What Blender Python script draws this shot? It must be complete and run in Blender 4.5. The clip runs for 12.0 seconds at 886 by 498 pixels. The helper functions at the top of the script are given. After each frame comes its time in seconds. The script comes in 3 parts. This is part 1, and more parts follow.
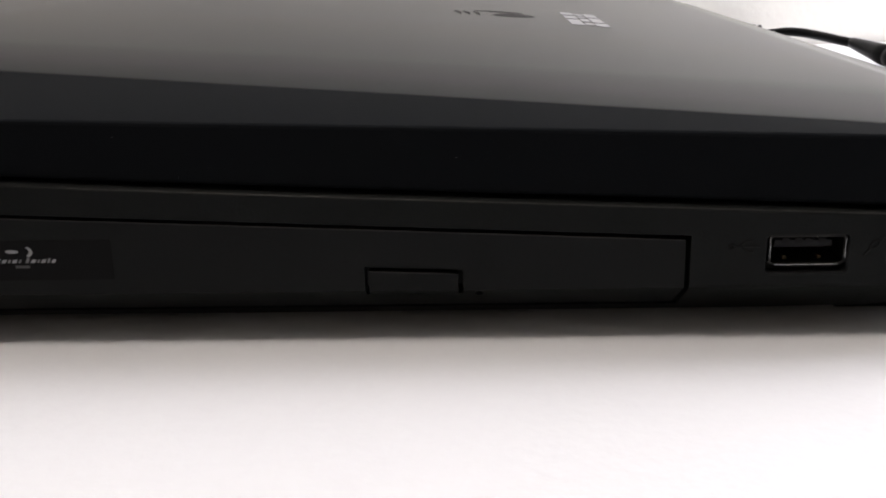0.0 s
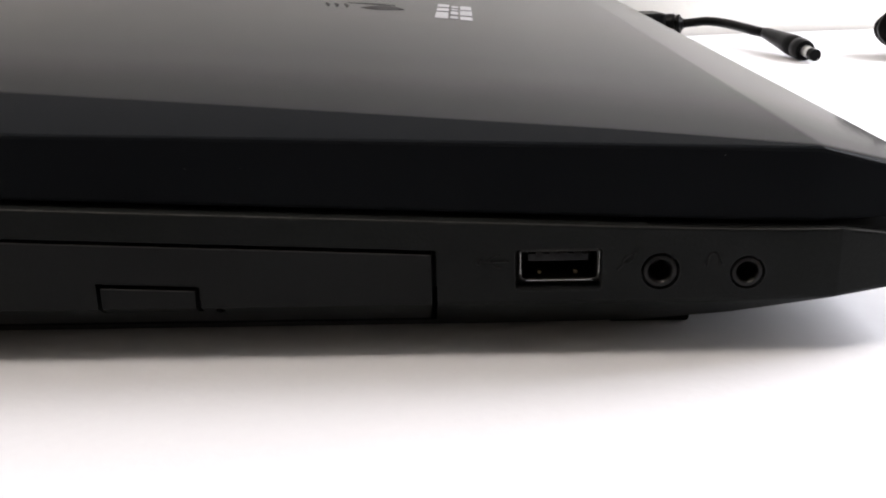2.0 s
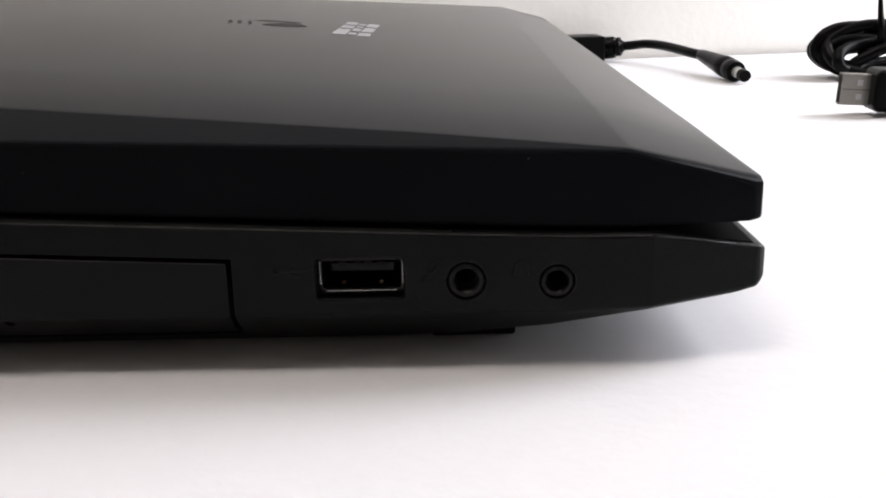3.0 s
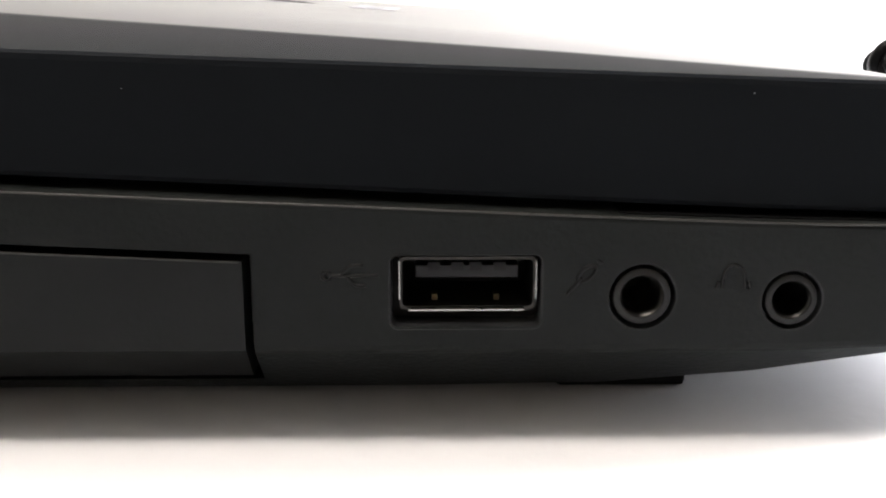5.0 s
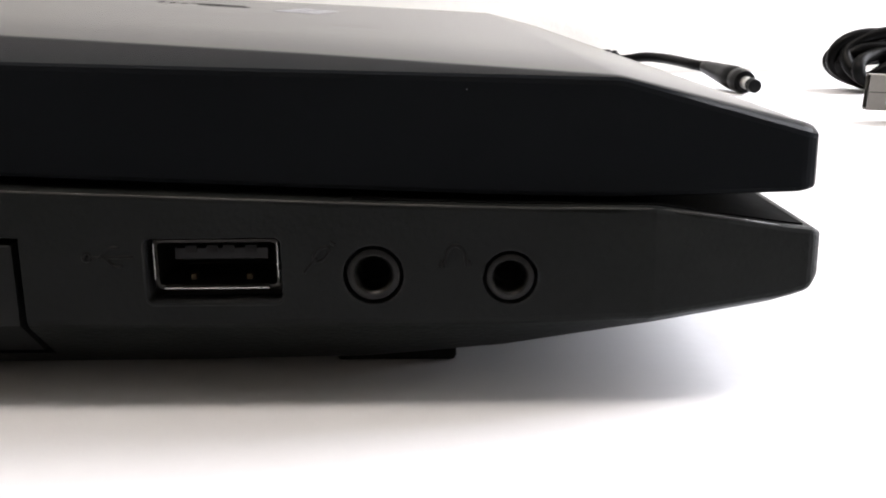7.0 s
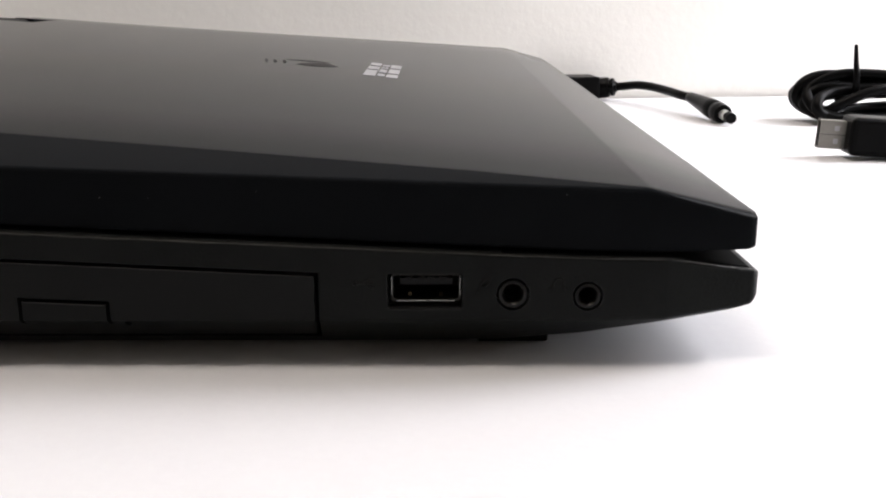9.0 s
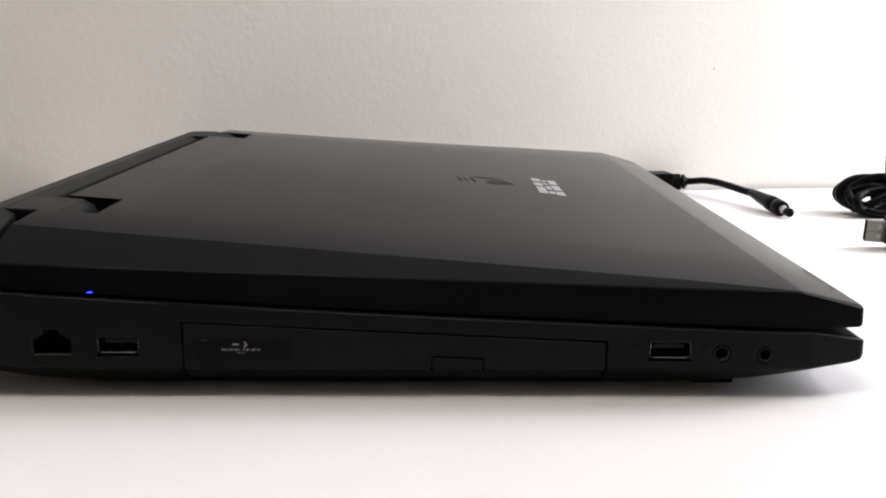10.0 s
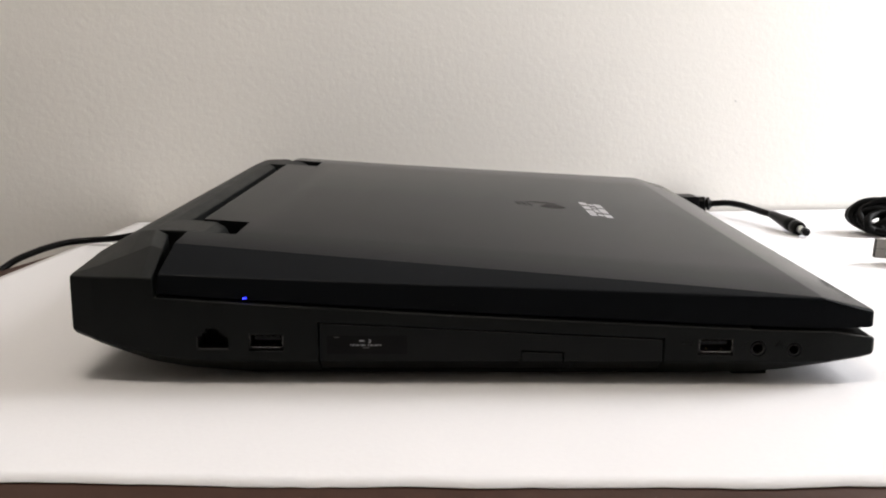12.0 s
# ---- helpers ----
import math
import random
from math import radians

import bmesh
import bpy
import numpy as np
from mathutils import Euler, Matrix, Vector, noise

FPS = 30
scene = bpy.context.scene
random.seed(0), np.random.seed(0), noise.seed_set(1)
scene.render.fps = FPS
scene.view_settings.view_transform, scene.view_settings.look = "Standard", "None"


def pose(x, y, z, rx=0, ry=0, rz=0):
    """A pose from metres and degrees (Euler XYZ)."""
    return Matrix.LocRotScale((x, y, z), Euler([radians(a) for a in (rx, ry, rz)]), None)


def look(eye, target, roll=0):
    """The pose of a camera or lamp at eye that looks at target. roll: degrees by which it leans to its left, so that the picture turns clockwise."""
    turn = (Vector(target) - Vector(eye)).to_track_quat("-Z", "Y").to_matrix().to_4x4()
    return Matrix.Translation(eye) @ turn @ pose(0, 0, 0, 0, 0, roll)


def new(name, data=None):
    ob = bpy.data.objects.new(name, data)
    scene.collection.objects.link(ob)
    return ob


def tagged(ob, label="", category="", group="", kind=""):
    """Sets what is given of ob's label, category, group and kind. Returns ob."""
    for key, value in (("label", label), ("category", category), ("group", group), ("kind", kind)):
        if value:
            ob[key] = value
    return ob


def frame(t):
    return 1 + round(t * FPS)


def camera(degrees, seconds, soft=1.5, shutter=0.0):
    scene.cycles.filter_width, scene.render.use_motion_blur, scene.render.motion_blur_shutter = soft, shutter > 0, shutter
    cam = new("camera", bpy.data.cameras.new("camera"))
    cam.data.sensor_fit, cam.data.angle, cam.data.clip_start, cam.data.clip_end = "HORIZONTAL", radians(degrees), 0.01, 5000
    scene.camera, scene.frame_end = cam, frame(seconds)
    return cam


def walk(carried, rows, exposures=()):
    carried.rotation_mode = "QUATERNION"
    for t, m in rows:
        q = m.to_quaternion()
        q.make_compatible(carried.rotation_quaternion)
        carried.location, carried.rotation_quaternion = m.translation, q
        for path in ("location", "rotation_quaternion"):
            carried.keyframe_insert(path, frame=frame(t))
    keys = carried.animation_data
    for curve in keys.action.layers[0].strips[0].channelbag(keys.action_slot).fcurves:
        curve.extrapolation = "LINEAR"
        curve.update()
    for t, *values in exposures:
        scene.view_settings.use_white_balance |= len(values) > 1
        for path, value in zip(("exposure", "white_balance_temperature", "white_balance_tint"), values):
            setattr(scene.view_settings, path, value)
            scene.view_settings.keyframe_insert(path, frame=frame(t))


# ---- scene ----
# ================= camera and walk =================
cam = camera(47.5, 12.0, soft=2.0)
PATH = [
    (0, (0.1984, -0.1687, 0.0751), (0.1840, 0.2128, -0.0439), -1.41),
    (0.5, (0.1987, -0.1666, 0.0743), (0.1915, 0.2142, -0.0477), -1.07),
    (1, (0.2196, -0.1586, 0.0755), (0.2138, 0.2242, -0.0403), -1.65),
    (1.5, (0.2377, -0.1551, 0.0747), (0.2301, 0.2259, -0.0467), -1.94),
    (2, (0.2401, -0.1571, 0.0761), (0.2312, 0.2229, -0.0486), -1.39),
    (2.5, (0.2594, -0.1621, 0.0773), (0.2568, 0.2186, -0.0454), -0.83),
    (3, (0.2708, -0.1505, 0.0698), (0.2653, 0.2330, -0.0435), -1.35),
    (3.2, (0.2660, -0.1424, 0.0673), (0.2564, 0.2416, -0.0445), -1.42),
    (4.8, (0.2532, -0.0901, 0.0453), (0.2534, 0.2986, -0.0489), -0.49),
    (5, (0.2517, -0.0912, 0.0476), (0.2584, 0.2967, -0.0496), 0.06),
    (5.5, (0.2549, -0.0956, 0.0508), (0.2542, 0.2921, -0.0479), -0.27),
    (6, (0.2567, -0.0967, 0.0497), (0.2570, 0.2908, -0.0496), -0.23),
    (6.5, (0.2714, -0.1020, 0.0493), (0.2678, 0.2870, -0.0437), 0.01),
    (7, (0.2807, -0.1013, 0.0481), (0.2761, 0.2867, -0.0490), -0.71),
    (7.2, (0.2821, -0.1027, 0.0492), (0.2696, 0.2849, -0.0491), -0.90),
    (8.8, (0.2676, -0.1638, 0.0688), (0.2737, 0.2246, -0.0269), -1.24),
    (9, (0.2574, -0.1827, 0.0775), (0.2605, 0.2040, -0.0253), 0.13),
    (9.5, (0.2198, -0.2452, 0.0970), (0.2206, 0.1414, -0.0054), -0.18),
    (9.6, (0.2132, -0.2599, 0.0987), (0.2157, 0.1265, -0.0045), -0.44),
    (9.7, (0.2051, -0.2743, 0.1048), (0.2101, 0.1132, 0.0056), -0.37),
    (9.8, (0.1986, -0.2849, 0.1098), (0.2023, 0.1039, 0.0157), -0.30),
    (9.9, (0.1902, -0.2983, 0.1143), (0.1922, 0.0921, 0.0275), -0.17),
    (10, (0.1800, -0.3116, 0.1191), (0.1823, 0.0801, 0.0379), 0.17),
    (10.5, (0.1635, -0.3385, 0.1228), (0.1651, 0.0534, 0.0427), -0.12),
    (11, (0.1583, -0.3638, 0.1290), (0.1573, 0.0291, 0.0543), -0.63),
    (11.5, (0.1546, -0.3774, 0.1300), (0.1515, 0.0150, 0.0527), -0.50),
    (12, (0.1482, -0.3852, 0.1327), (0.1472, 0.0079, 0.0586), 0.06),
]
EXPOSURES = [(0, 0.08, 6420, 15), (0.5, 0.04, 6420, 15), (1.0, 0.18, 6420, 15), (1.5, 0.28, 6420, 15), (2.0, 0.26, 6420, 15), (2.5, 0.18, 6420, 15), (3.0, -0.06, 6420, 15), (4.8, 1.38, 6420, 13), (5.0, 1.38, 6420, 13), (5.5, 1.5, 6420, 13), (6.0, 1.36, 6420, 13), (7.0, 0.6, 6420, 14), (8.8, 0.06, 6500, 15), (10.0, 0.0, 6570, 15), (10.5, 0.16, 6620, 15), (12.0, 0.0, 6640, 13)]
walk(cam, [(t, look(eye, target, roll)) for t, eye, target, roll in PATH], EXPOSURES)

# ================= world, lamps =================
TABLE = 0.0051            # height of the paper's upper face
WALL_TURN = 7.5
ROOM = pose(0.49, 0.4863, 0, 0, 0, WALL_TURN)   # the back wall's own frame: x along it, y behind it

world = bpy.data.worlds.new("sky")
scene.world = world
world.use_nodes = True
sky = world.node_tree.nodes.new("ShaderNodeTexSky")
sky.sky_type, sky.sun_disc = "NISHITA", False
sky.sun_elevation, sky.sun_rotation = radians(40), radians(200)
background = world.node_tree.nodes["Background"]
background.inputs["Strength"].default_value = 0.1
world.node_tree.links.new(sky.outputs[0], background.inputs["Color"])


def area_lamp(name, m, size_x, size_y, watts, colour):
    data = bpy.data.lights.new(name, "AREA")
    data.shape, data.size, data.size_y = "RECTANGLE", size_x, size_y
    data.energy, data.color = watts, colour
    ob = new(name, data)
    ob.matrix_world = m
    return ob


WINDOW_WATTS, CEILING_WATTS = 22, 10
area_lamp("window_daylight", ROOM @ look((0.645, -0.23, 0.585), (-0.4, -0.30, 0.30)), 0.36, 0.85, WINDOW_WATTS, (0.95, 0.97, 1.0))
area_lamp("ceiling_lamp_light", ROOM @ look((-0.64, -0.51, 1.58), (-0.64, -0.51, 0)), 0.66, 0.40, CEILING_WATTS, (1.0, 0.92, 0.82))


# ================= materials =================
def material(name, colour, rough=0.5, metal=0.0, vary=0.12, scale=40.0, grain=600.0, bump=0.15, depth=0.0002, spec=0.5, rough_vary=0.08):
    """A surface with variation at two scales: slow blotches and fine grain with relief."""
    m = bpy.data.materials.new(name)
    m.use_nodes = True
    nt, bsdf = m.node_tree, m.node_tree.nodes["Principled BSDF"]
    co = nt.nodes.new("ShaderNodeTexCoord")
    big, fine = nt.nodes.new("ShaderNodeTexNoise"), nt.nodes.new("ShaderNodeTexNoise")
    big.inputs["Scale"].default_value, fine.inputs["Scale"].default_value = scale, grain
    big.inputs["Detail"].default_value, fine.inputs["Detail"].default_value = 5.0, 3.0
    mix = nt.nodes.new("ShaderNodeMix")
    mix.data_type = "RGBA"
    mix.inputs["A"].default_value = (*[max(c * (1 - vary), 0) for c in colour], 1)
    mix.inputs["B"].default_value = (*[min(c * (1 + vary), 1) for c in colour], 1)
    add = nt.nodes.new("ShaderNodeMath")
    add.operation = "MULTIPLY_ADD"
    add.inputs[1].default_value = 0.45
    rmap = nt.nodes.new("ShaderNodeMapRange")
    rmap.inputs["To Min"].default_value, rmap.inputs["To Max"].default_value = max(rough - rough_vary, 0.02), min(rough + rough_vary, 1)
    bmp = nt.nodes.new("ShaderNodeBump")
    bmp.inputs["Strength"].default_value, bmp.inputs["Distance"].default_value = bump, depth
    link = nt.links.new
    for tex in (big, fine):
        link(co.outputs["Object"], tex.inputs["Vector"])
    half = nt.nodes.new("ShaderNodeMath")
    half.operation = "MULTIPLY"
    half.inputs[1].default_value = 0.55
    link(big.outputs["Fac"], half.inputs[0])
    link(fine.outputs["Fac"], add.inputs[0])
    link(half.outputs[0], add.inputs[2])
    link(add.outputs[0], mix.inputs["Factor"])
    link(mix.outputs["Result"], bsdf.inputs["Base Color"])
    link(big.outputs["Fac"], rmap.inputs["Value"])
    link(rmap.outputs["Result"], bsdf.inputs["Roughness"])
    link(fine.outputs["Fac"], bmp.inputs["Height"])
    link(bmp.outputs["Normal"], bsdf.inputs["Normal"])
    bsdf.inputs["Metallic"].default_value = metal
    bsdf.inputs["Specular IOR Level"].default_value = spec
    return m


def glowing(name, colour, strength):
    m = bpy.data.materials.new(name)
    m.use_nodes = True
    bsdf = m.node_tree.nodes["Principled BSDF"]
    bsdf.inputs["Base Color"].default_value = (*colour, 1)
    bsdf.inputs["Emission Color"].default_value = (*colour, 1)
    bsdf.inputs["Emission Strength"].default_value = strength
    return m


RUBBER = material("black_soft_touch_plastic", (0.0076, 0.0085, 0.0096), 0.125, vary=0.15, scale=30, grain=2600, bump=0.06, depth=0.00005, spec=0.010, rough_vary=0.02)
sheen = RUBBER.node_tree.nodes["Principled BSDF"].inputs
sheen["Sheen Weight"].default_value, sheen["Sheen Roughness"].default_value = 0.205, 0.08
# Paler plastic standing in for the highlight along the upper edges.
EDGE = material("edge_highlight_plastic", (0.030, 0.029, 0.027), 0.35, vary=0.4, scale=90, bump=0.1, spec=0.3)
PLASTIC = material("black_textured_plastic", (0.0096, 0.0106, 0.0104), 0.42, vary=0.42, scale=90, grain=1500, bump=0.6, depth=0.00014, spec=0.06)
BEZEL = material("black_drive_plastic", (0.0091, 0.0098, 0.0098), 0.42, vary=0.32, scale=70, grain=1900, bump=0.3, depth=0.0001, spec=0.08)
LABEL = material("glossy_black_film", (0.0085, 0.0085, 0.0088), 0.25, vary=0.2, bump=0.05, spec=0.03)
SILVER_INK = material("silver_ink", (0.32, 0.32, 0.33), 0.4, metal=0.0, vary=0.15, scale=300, bump=0.05)
GREY_INK = material("soft_silver_ink", (0.2, 0.2, 0.205), 0.45, vary=0.2, scale=400, bump=0.05)
DIM_INK = material("grey_ink", (0.06, 0.06, 0.06), 0.5, vary=0.2, bump=0.05)
CHROME_LOGO = material("brushed_silver_inlay", (0.31, 0.31, 0.32), 0.5, metal=0.4, vary=0.1, scale=200, bump=0.1)
EMBLEM = material("dark_emblem_inlay", (0.006, 0.005, 0.005), 0.35, vary=0.2, bump=0.05, spec=0.02)
STEEL = material("bright_nickel_steel", (0.23, 0.23, 0.22), 0.28, metal=1.0, vary=0.1, scale=200, bump=0.05)
PLUG_STEEL = material("bright_plug_steel", (0.80, 0.79, 0.77), 0.42, metal=1.0, vary=0.08, scale=200, bump=0.05)
# Socket steel with the recess's shade put into its colour.
SHELL = material("shaded_socket_steel", (0.03, 0.029, 0.027), 0.5, metal=1.0, vary=0.15, scale=200, bump=0.05)
# Lighter than the body, to paint the light caught on chamfers.
RIM_GLINT = material("pale_rim_highlight", (0.022, 0.023, 0.024), 0.34, vary=0.4, scale=400, grain=1900, bump=0.2, depth=0.0001, spec=0.25)
CONNECTOR = material("worn_connector_steel", (0.22, 0.21, 0.19), 0.40, metal=1.0, vary=0.15, scale=200, bump=0.05)
NICKEL = material("dull_nickel", (0.095, 0.093, 0.088), 0.32, metal=1.0, vary=0.15, scale=200, bump=0.05)
LIP = material("satin_steel", (0.10, 0.098, 0.092), 0.4, metal=1.0, vary=0.15, scale=200, bump=0.05)
GOLD = material("gold_contact", (0.15, 0.12, 0.075), 0.45, metal=1.0, vary=0.1, bump=0.05)
TONGUE = material("grey_tongue_plastic", (0.0045, 0.0045, 0.005), 0.5, bump=0.1, spec=0.25)
CAVITY = material("black_moulded_interior", (0.006, 0.006, 0.006), 0.7, bump=0.1, spec=0.2)
JACK = material("dark_jack_plastic", (0.0115, 0.0115, 0.0112), 0.36, vary=0.2, bump=0.1, spec=0.12)
FOOT = material("black_foot_rubber", (0.006, 0.006, 0.006), 0.8, vary=0.2, bump=0.3, spec=0.1)
ICON = material("engraved_plastic", (0.0045, 0.0047, 0.0047), 0.4, vary=0.3, scale=900, bump=0.3, spec=0.15)
# Deck colour blackened to stand for the shade under the lid.
DECK = material("lid_shaded_deck", (0.004, 0.004, 0.0042), 0.7, vary=0.2, scale=200, bump=0.2, spec=0.01)
CABLE = material("black_cable_jacket", (0.0028, 0.0028, 0.0029), 0.32, vary=0.25, scale=120, grain=900, bump=0.15, spec=0.06)
PAPER = material("white_paper", (0.63, 0.63, 0.643), 0.75, vary=0.05, scale=9, grain=420, bump=0.2, depth=0.0003, spec=0.3)
WALLPAINT = material("matte_plaster_wall", (0.86, 0.84, 0.795), 0.85, vary=0.03, scale=7, grain=200, bump=0.2, depth=0.0010, spec=0.2)
CEILPAINT = material("white_ceiling_paint", (0.8, 0.8, 0.78), 0.9, vary=0.03, scale=5, grain=120, bump=0.3, depth=0.001, spec=0.2)
BROWN = material("brown_table_laminate", (0.038, 0.018, 0.012), 0.55, vary=0.35, scale=14, grain=240, bump=0.2, depth=0.0002, spec=0.12)
FLOORMAT = material("brown_carpet", (0.14, 0.11, 0.085), 0.95, vary=0.3, scale=12, grain=260, bump=0.8, depth=0.004, spec=0.1)
# Taupe set by how much light the unseen walls should bounce.
TAUPE = material("unseen_wall_taupe", (0.28, 0.255, 0.22), 0.85, vary=0.05, scale=7, grain=200, bump=0.2, depth=0.001, spec=0.2)
WHITEWOOD = material("white_frame_paint", (0.78, 0.78, 0.76), 0.5, vary=0.03, bump=0.1)
BLUE_LED = glowing("blue_led", (0.02, 0.03, 1.0), 6.0)
LAMP_GLASS = glowing("lit_lamp_diffuser", (1.0, 0.93, 0.8), 2.0)


# ================= mesh helpers =================
def thing(name, label, category, group="", at=(0, 0, 0)):
    ob = new(name)
    ob.location = at
    ob.empty_display_size = 0.02
    return tagged(ob, label, category, group, "")


def part(name, bm, mat, parent=None, label="", smooth=False, bevel=0.0, angle=30, sharp=0):
    me = bpy.data.meshes.new(name)
    bmesh.ops.recalc_face_normals(bm, faces=bm.faces)
    bm.to_mesh(me)
    bm.free()
    me.materials.append(mat)
    for f in me.polygons:
        f.use_smooth = smooth
    if sharp:
        me.set_sharp_from_angle(angle=radians(sharp))
    ob = new(name, me)
    if parent:
        ob.parent = parent
        if parent.type == "EMPTY":
            ob.matrix_parent_inverse = Matrix.Translation(-parent.location)
    if label:
        ob["label"] = label
    if bevel:
        bv = ob.modifiers.new("edge", "BEVEL")
        bv.width, bv.segments, bv.limit_method, bv.angle_limit = bevel, 2, "ANGLE", radians(angle)
    return ob


def box(x0, x1, y0, y1, z0, z1, bevel=0.0, seg=2, bm=None):
    own = bm is None
    bm = bm or bmesh.new()
    vs = [bm.verts.new((x, y, z)) for z in (z0, z1) for y in (y0, y1) for x in (x0, x1)]
    for a, b, c, d in ((0, 2, 3, 1), (4, 5, 7, 6), (0, 1, 5, 4), (2, 6, 7, 3), (0, 4, 6, 2), (1, 3, 7, 5)):
        bm.faces.new((vs[a], vs[b], vs[c], vs[d]))
    if bevel and own:
        bmesh.ops.bevel(bm, geom=list(bm.edges), offset=bevel, segments=seg, profile=0.5, affect="EDGES")
    return bm


def prism(outline, depth0, depth1, to3d):
    """A flat outline given depth; to3d(u, v, d) places its points."""
    bm = bmesh.new()
    a = [bm.verts.new(to3d(u, v, depth0)) for u, v in outline]
    b = [bm.verts.new(to3d(u, v, depth1)) for u, v in outline]
    bm.faces.new(a)
    bm.faces.new(b[::-1])
    for i in range(len(a)):
        j = (i + 1) % len(a)
        bm.faces.new((a[i], b[i], b[j], a[j]))
    return bm


def loft(rings):
    bm = bmesh.new()
    vs = [[bm.verts.new(p) for p in ring] for ring in rings]
    n = len(vs[0])
    for r0, r1 in zip(vs, vs[1:]):
        for i in range(n):
            j = (i + 1) % n
            bm.faces.new((r0[i], r0[j], r1[j], r1[i]))
    h = n // 2
    for ring in (vs[0], vs[-1]):                 # caps: a fan on each half and one face between them
        for part_ring in (ring[:h], ring[h:][::-1]):
            for k in range(1, h - 1):
                bm.faces.new((part_ring[0], part_ring[k], part_ring[k + 1]))
        bm.faces.new((ring[0], ring[h - 1], ring[h], ring[n - 1]))
    bmesh.ops.recalc_face_normals(bm, faces=bm.faces)
    return bm


def smooth_line(points, steps=8):
    pts = [Vector(p) for p in points]
    pts = [2 * pts[0] - pts[1]] + pts + [2 * pts[-1] - pts[-2]]
    out = []
    for a, b, c, d in zip(pts, pts[1:], pts[2:], pts[3:]):
        for k in range(steps):
            t = k / steps
            out.append(0.5 * (2 * b + (c - a) * t + (2 * a - 5 * b + 4 * c - d) * t * t + (3 * b - a - 3 * c + d) * t ** 3))
    return out + [pts[-2]]


def tube(points, radius, seg=10, steps=8):
    """A round sweep along a smooth line; radius is a number or one for each given point."""
    line = smooth_line(points, steps)
    radii = [radius] * len(points) if not isinstance(radius, (list, tuple)) else list(radius)
    bm, rings, side = bmesh.new(), [], Vector((0.13, 0.31, 0.94))
    for i, p in enumerate(line):
        way = (line[min(i + 1, len(line) - 1)] - line[max(i - 1, 0)]).normalized()
        side = (side - way * side.dot(way)).normalized()
        other = way.cross(side)
        f = min(i / steps, len(radii) - 1.001)
        r = radii[int(f)] + (radii[int(f) + 1] - radii[int(f)]) * (f - int(f))
        rings.append([bm.verts.new(p + (side * math.cos(a) + other * math.sin(a)) * r) for a in (2 * math.pi * k / seg for k in range(seg))])
    for r0, r1 in zip(rings, rings[1:]):
        for k in range(seg):
            bm.faces.new((r0[k], r0[(k + 1) % seg], r1[(k + 1) % seg], r1[k]))
    bm.faces.new(rings[0])
    bm.faces.new(rings[-1][::-1])
    return bm


def turned(profile, m, seg=28, caps=True):
    """A body of revolution about its local z from (radius, height) pairs, placed by m."""
    bm, rings = bmesh.new(), []
    for r, h in profile:
        rings.append([bm.verts.new(m @ Vector((r * math.cos(a), r * math.sin(a), h))) for a in (2 * math.pi * k / seg for k in range(seg))])
    for r0, r1 in zip(rings, rings[1:]):
        for k in range(seg):
            bm.faces.new((r0[k], r0[(k + 1) % seg], r1[(k + 1) % seg], r1[k]))
    if caps:
        bm.faces.new(rings[0])
        bm.faces.new(rings[-1][::-1])
    return bm


def carve(ob, cutters):
    """Cuts the cutters' volumes out of ob for good."""
    for i, bm in enumerate(cutters):
        me = bpy.data.meshes.new("cutter")
        bmesh.ops.recalc_face_normals(bm, faces=bm.faces)
        bm.to_mesh(me)
        bm.free()
        tool = new("cutter", me)
        tool.parent = ob
        cut = ob.modifiers.new("cut", "BOOLEAN")
        cut.operation, cut.object, cut.solver = "DIFFERENCE", tool, "EXACT"
        tool.parent = None
        bpy.context.view_layer.update()
        done = bpy.data.meshes.new_from_object(ob.evaluated_get(bpy.context.evaluated_depsgraph_get()))
        ob.modifiers.clear()
        ob.data = done
        bpy.data.objects.remove(tool)
    for f in ob.data.polygons:
        f.use_smooth = True
    ob.data.set_sharp_from_angle(angle=radians(7))


# ================= the room =================
def room_box(name, x0, x1, y0, y1, z0, z1, mat, label, category):
    ob = part(name, box(x0, x1, y0, y1, z0, z1), mat)
    ob.matrix_world = ROOM
    return tagged(ob, label, category, "", "structure")


FLOOR_Z, CEIL_Z = -0.74, 1.66
XL, XR, YF = -2.0, 0.66, -2.4
room_box("wall_north", XL - 0.12, XR + 0.12, 0, 0.12, FLOOR_Z, CEIL_Z, WALLPAINT, "off-white painted plaster wall with fine roller texture behind the table", "wall")
# West and south walls stay out of view; they shape reflected light.
room_box("wall_west", XL - 0.12, XL, YF, 0, FLOOR_Z, CEIL_Z, TAUPE, "unseen side wall of the room, taupe tuned for bounced light", "wall")
room_box("wall_south", XL - 0.12, XR + 0.12, YF - 0.12, YF, FLOOR_Z, CEIL_Z, TAUPE, "unseen far wall of the room, taupe tuned for bounced light", "wall")
WY0, WY1, WZ0, WZ1 = -0.66, -0.04, 0.12, 1.05
east = box(XR, XR + 0.12, YF, 0, FLOOR_Z, WZ0)
box(XR, XR + 0.12, YF, 0, WZ1, CEIL_Z, bm=east)
box(XR, XR + 0.12, YF, WY0, WZ0, WZ1, bm=east)
box(XR, XR + 0.12, WY1, 0, WZ0, WZ1, bm=east)
wall_east = part("wall_east", east, WALLPAINT)
wall_east.matrix_world = ROOM
tagged(wall_east, "off-white painted plaster wall with a window opening", "wall", "", "structure")
room_box("floor", XL - 0.12, XR + 0.12, YF - 0.12, 0.12, FLOOR_Z - 0.1, FLOOR_Z, FLOORMAT, "brown short-pile carpet floor under the table", "floor")
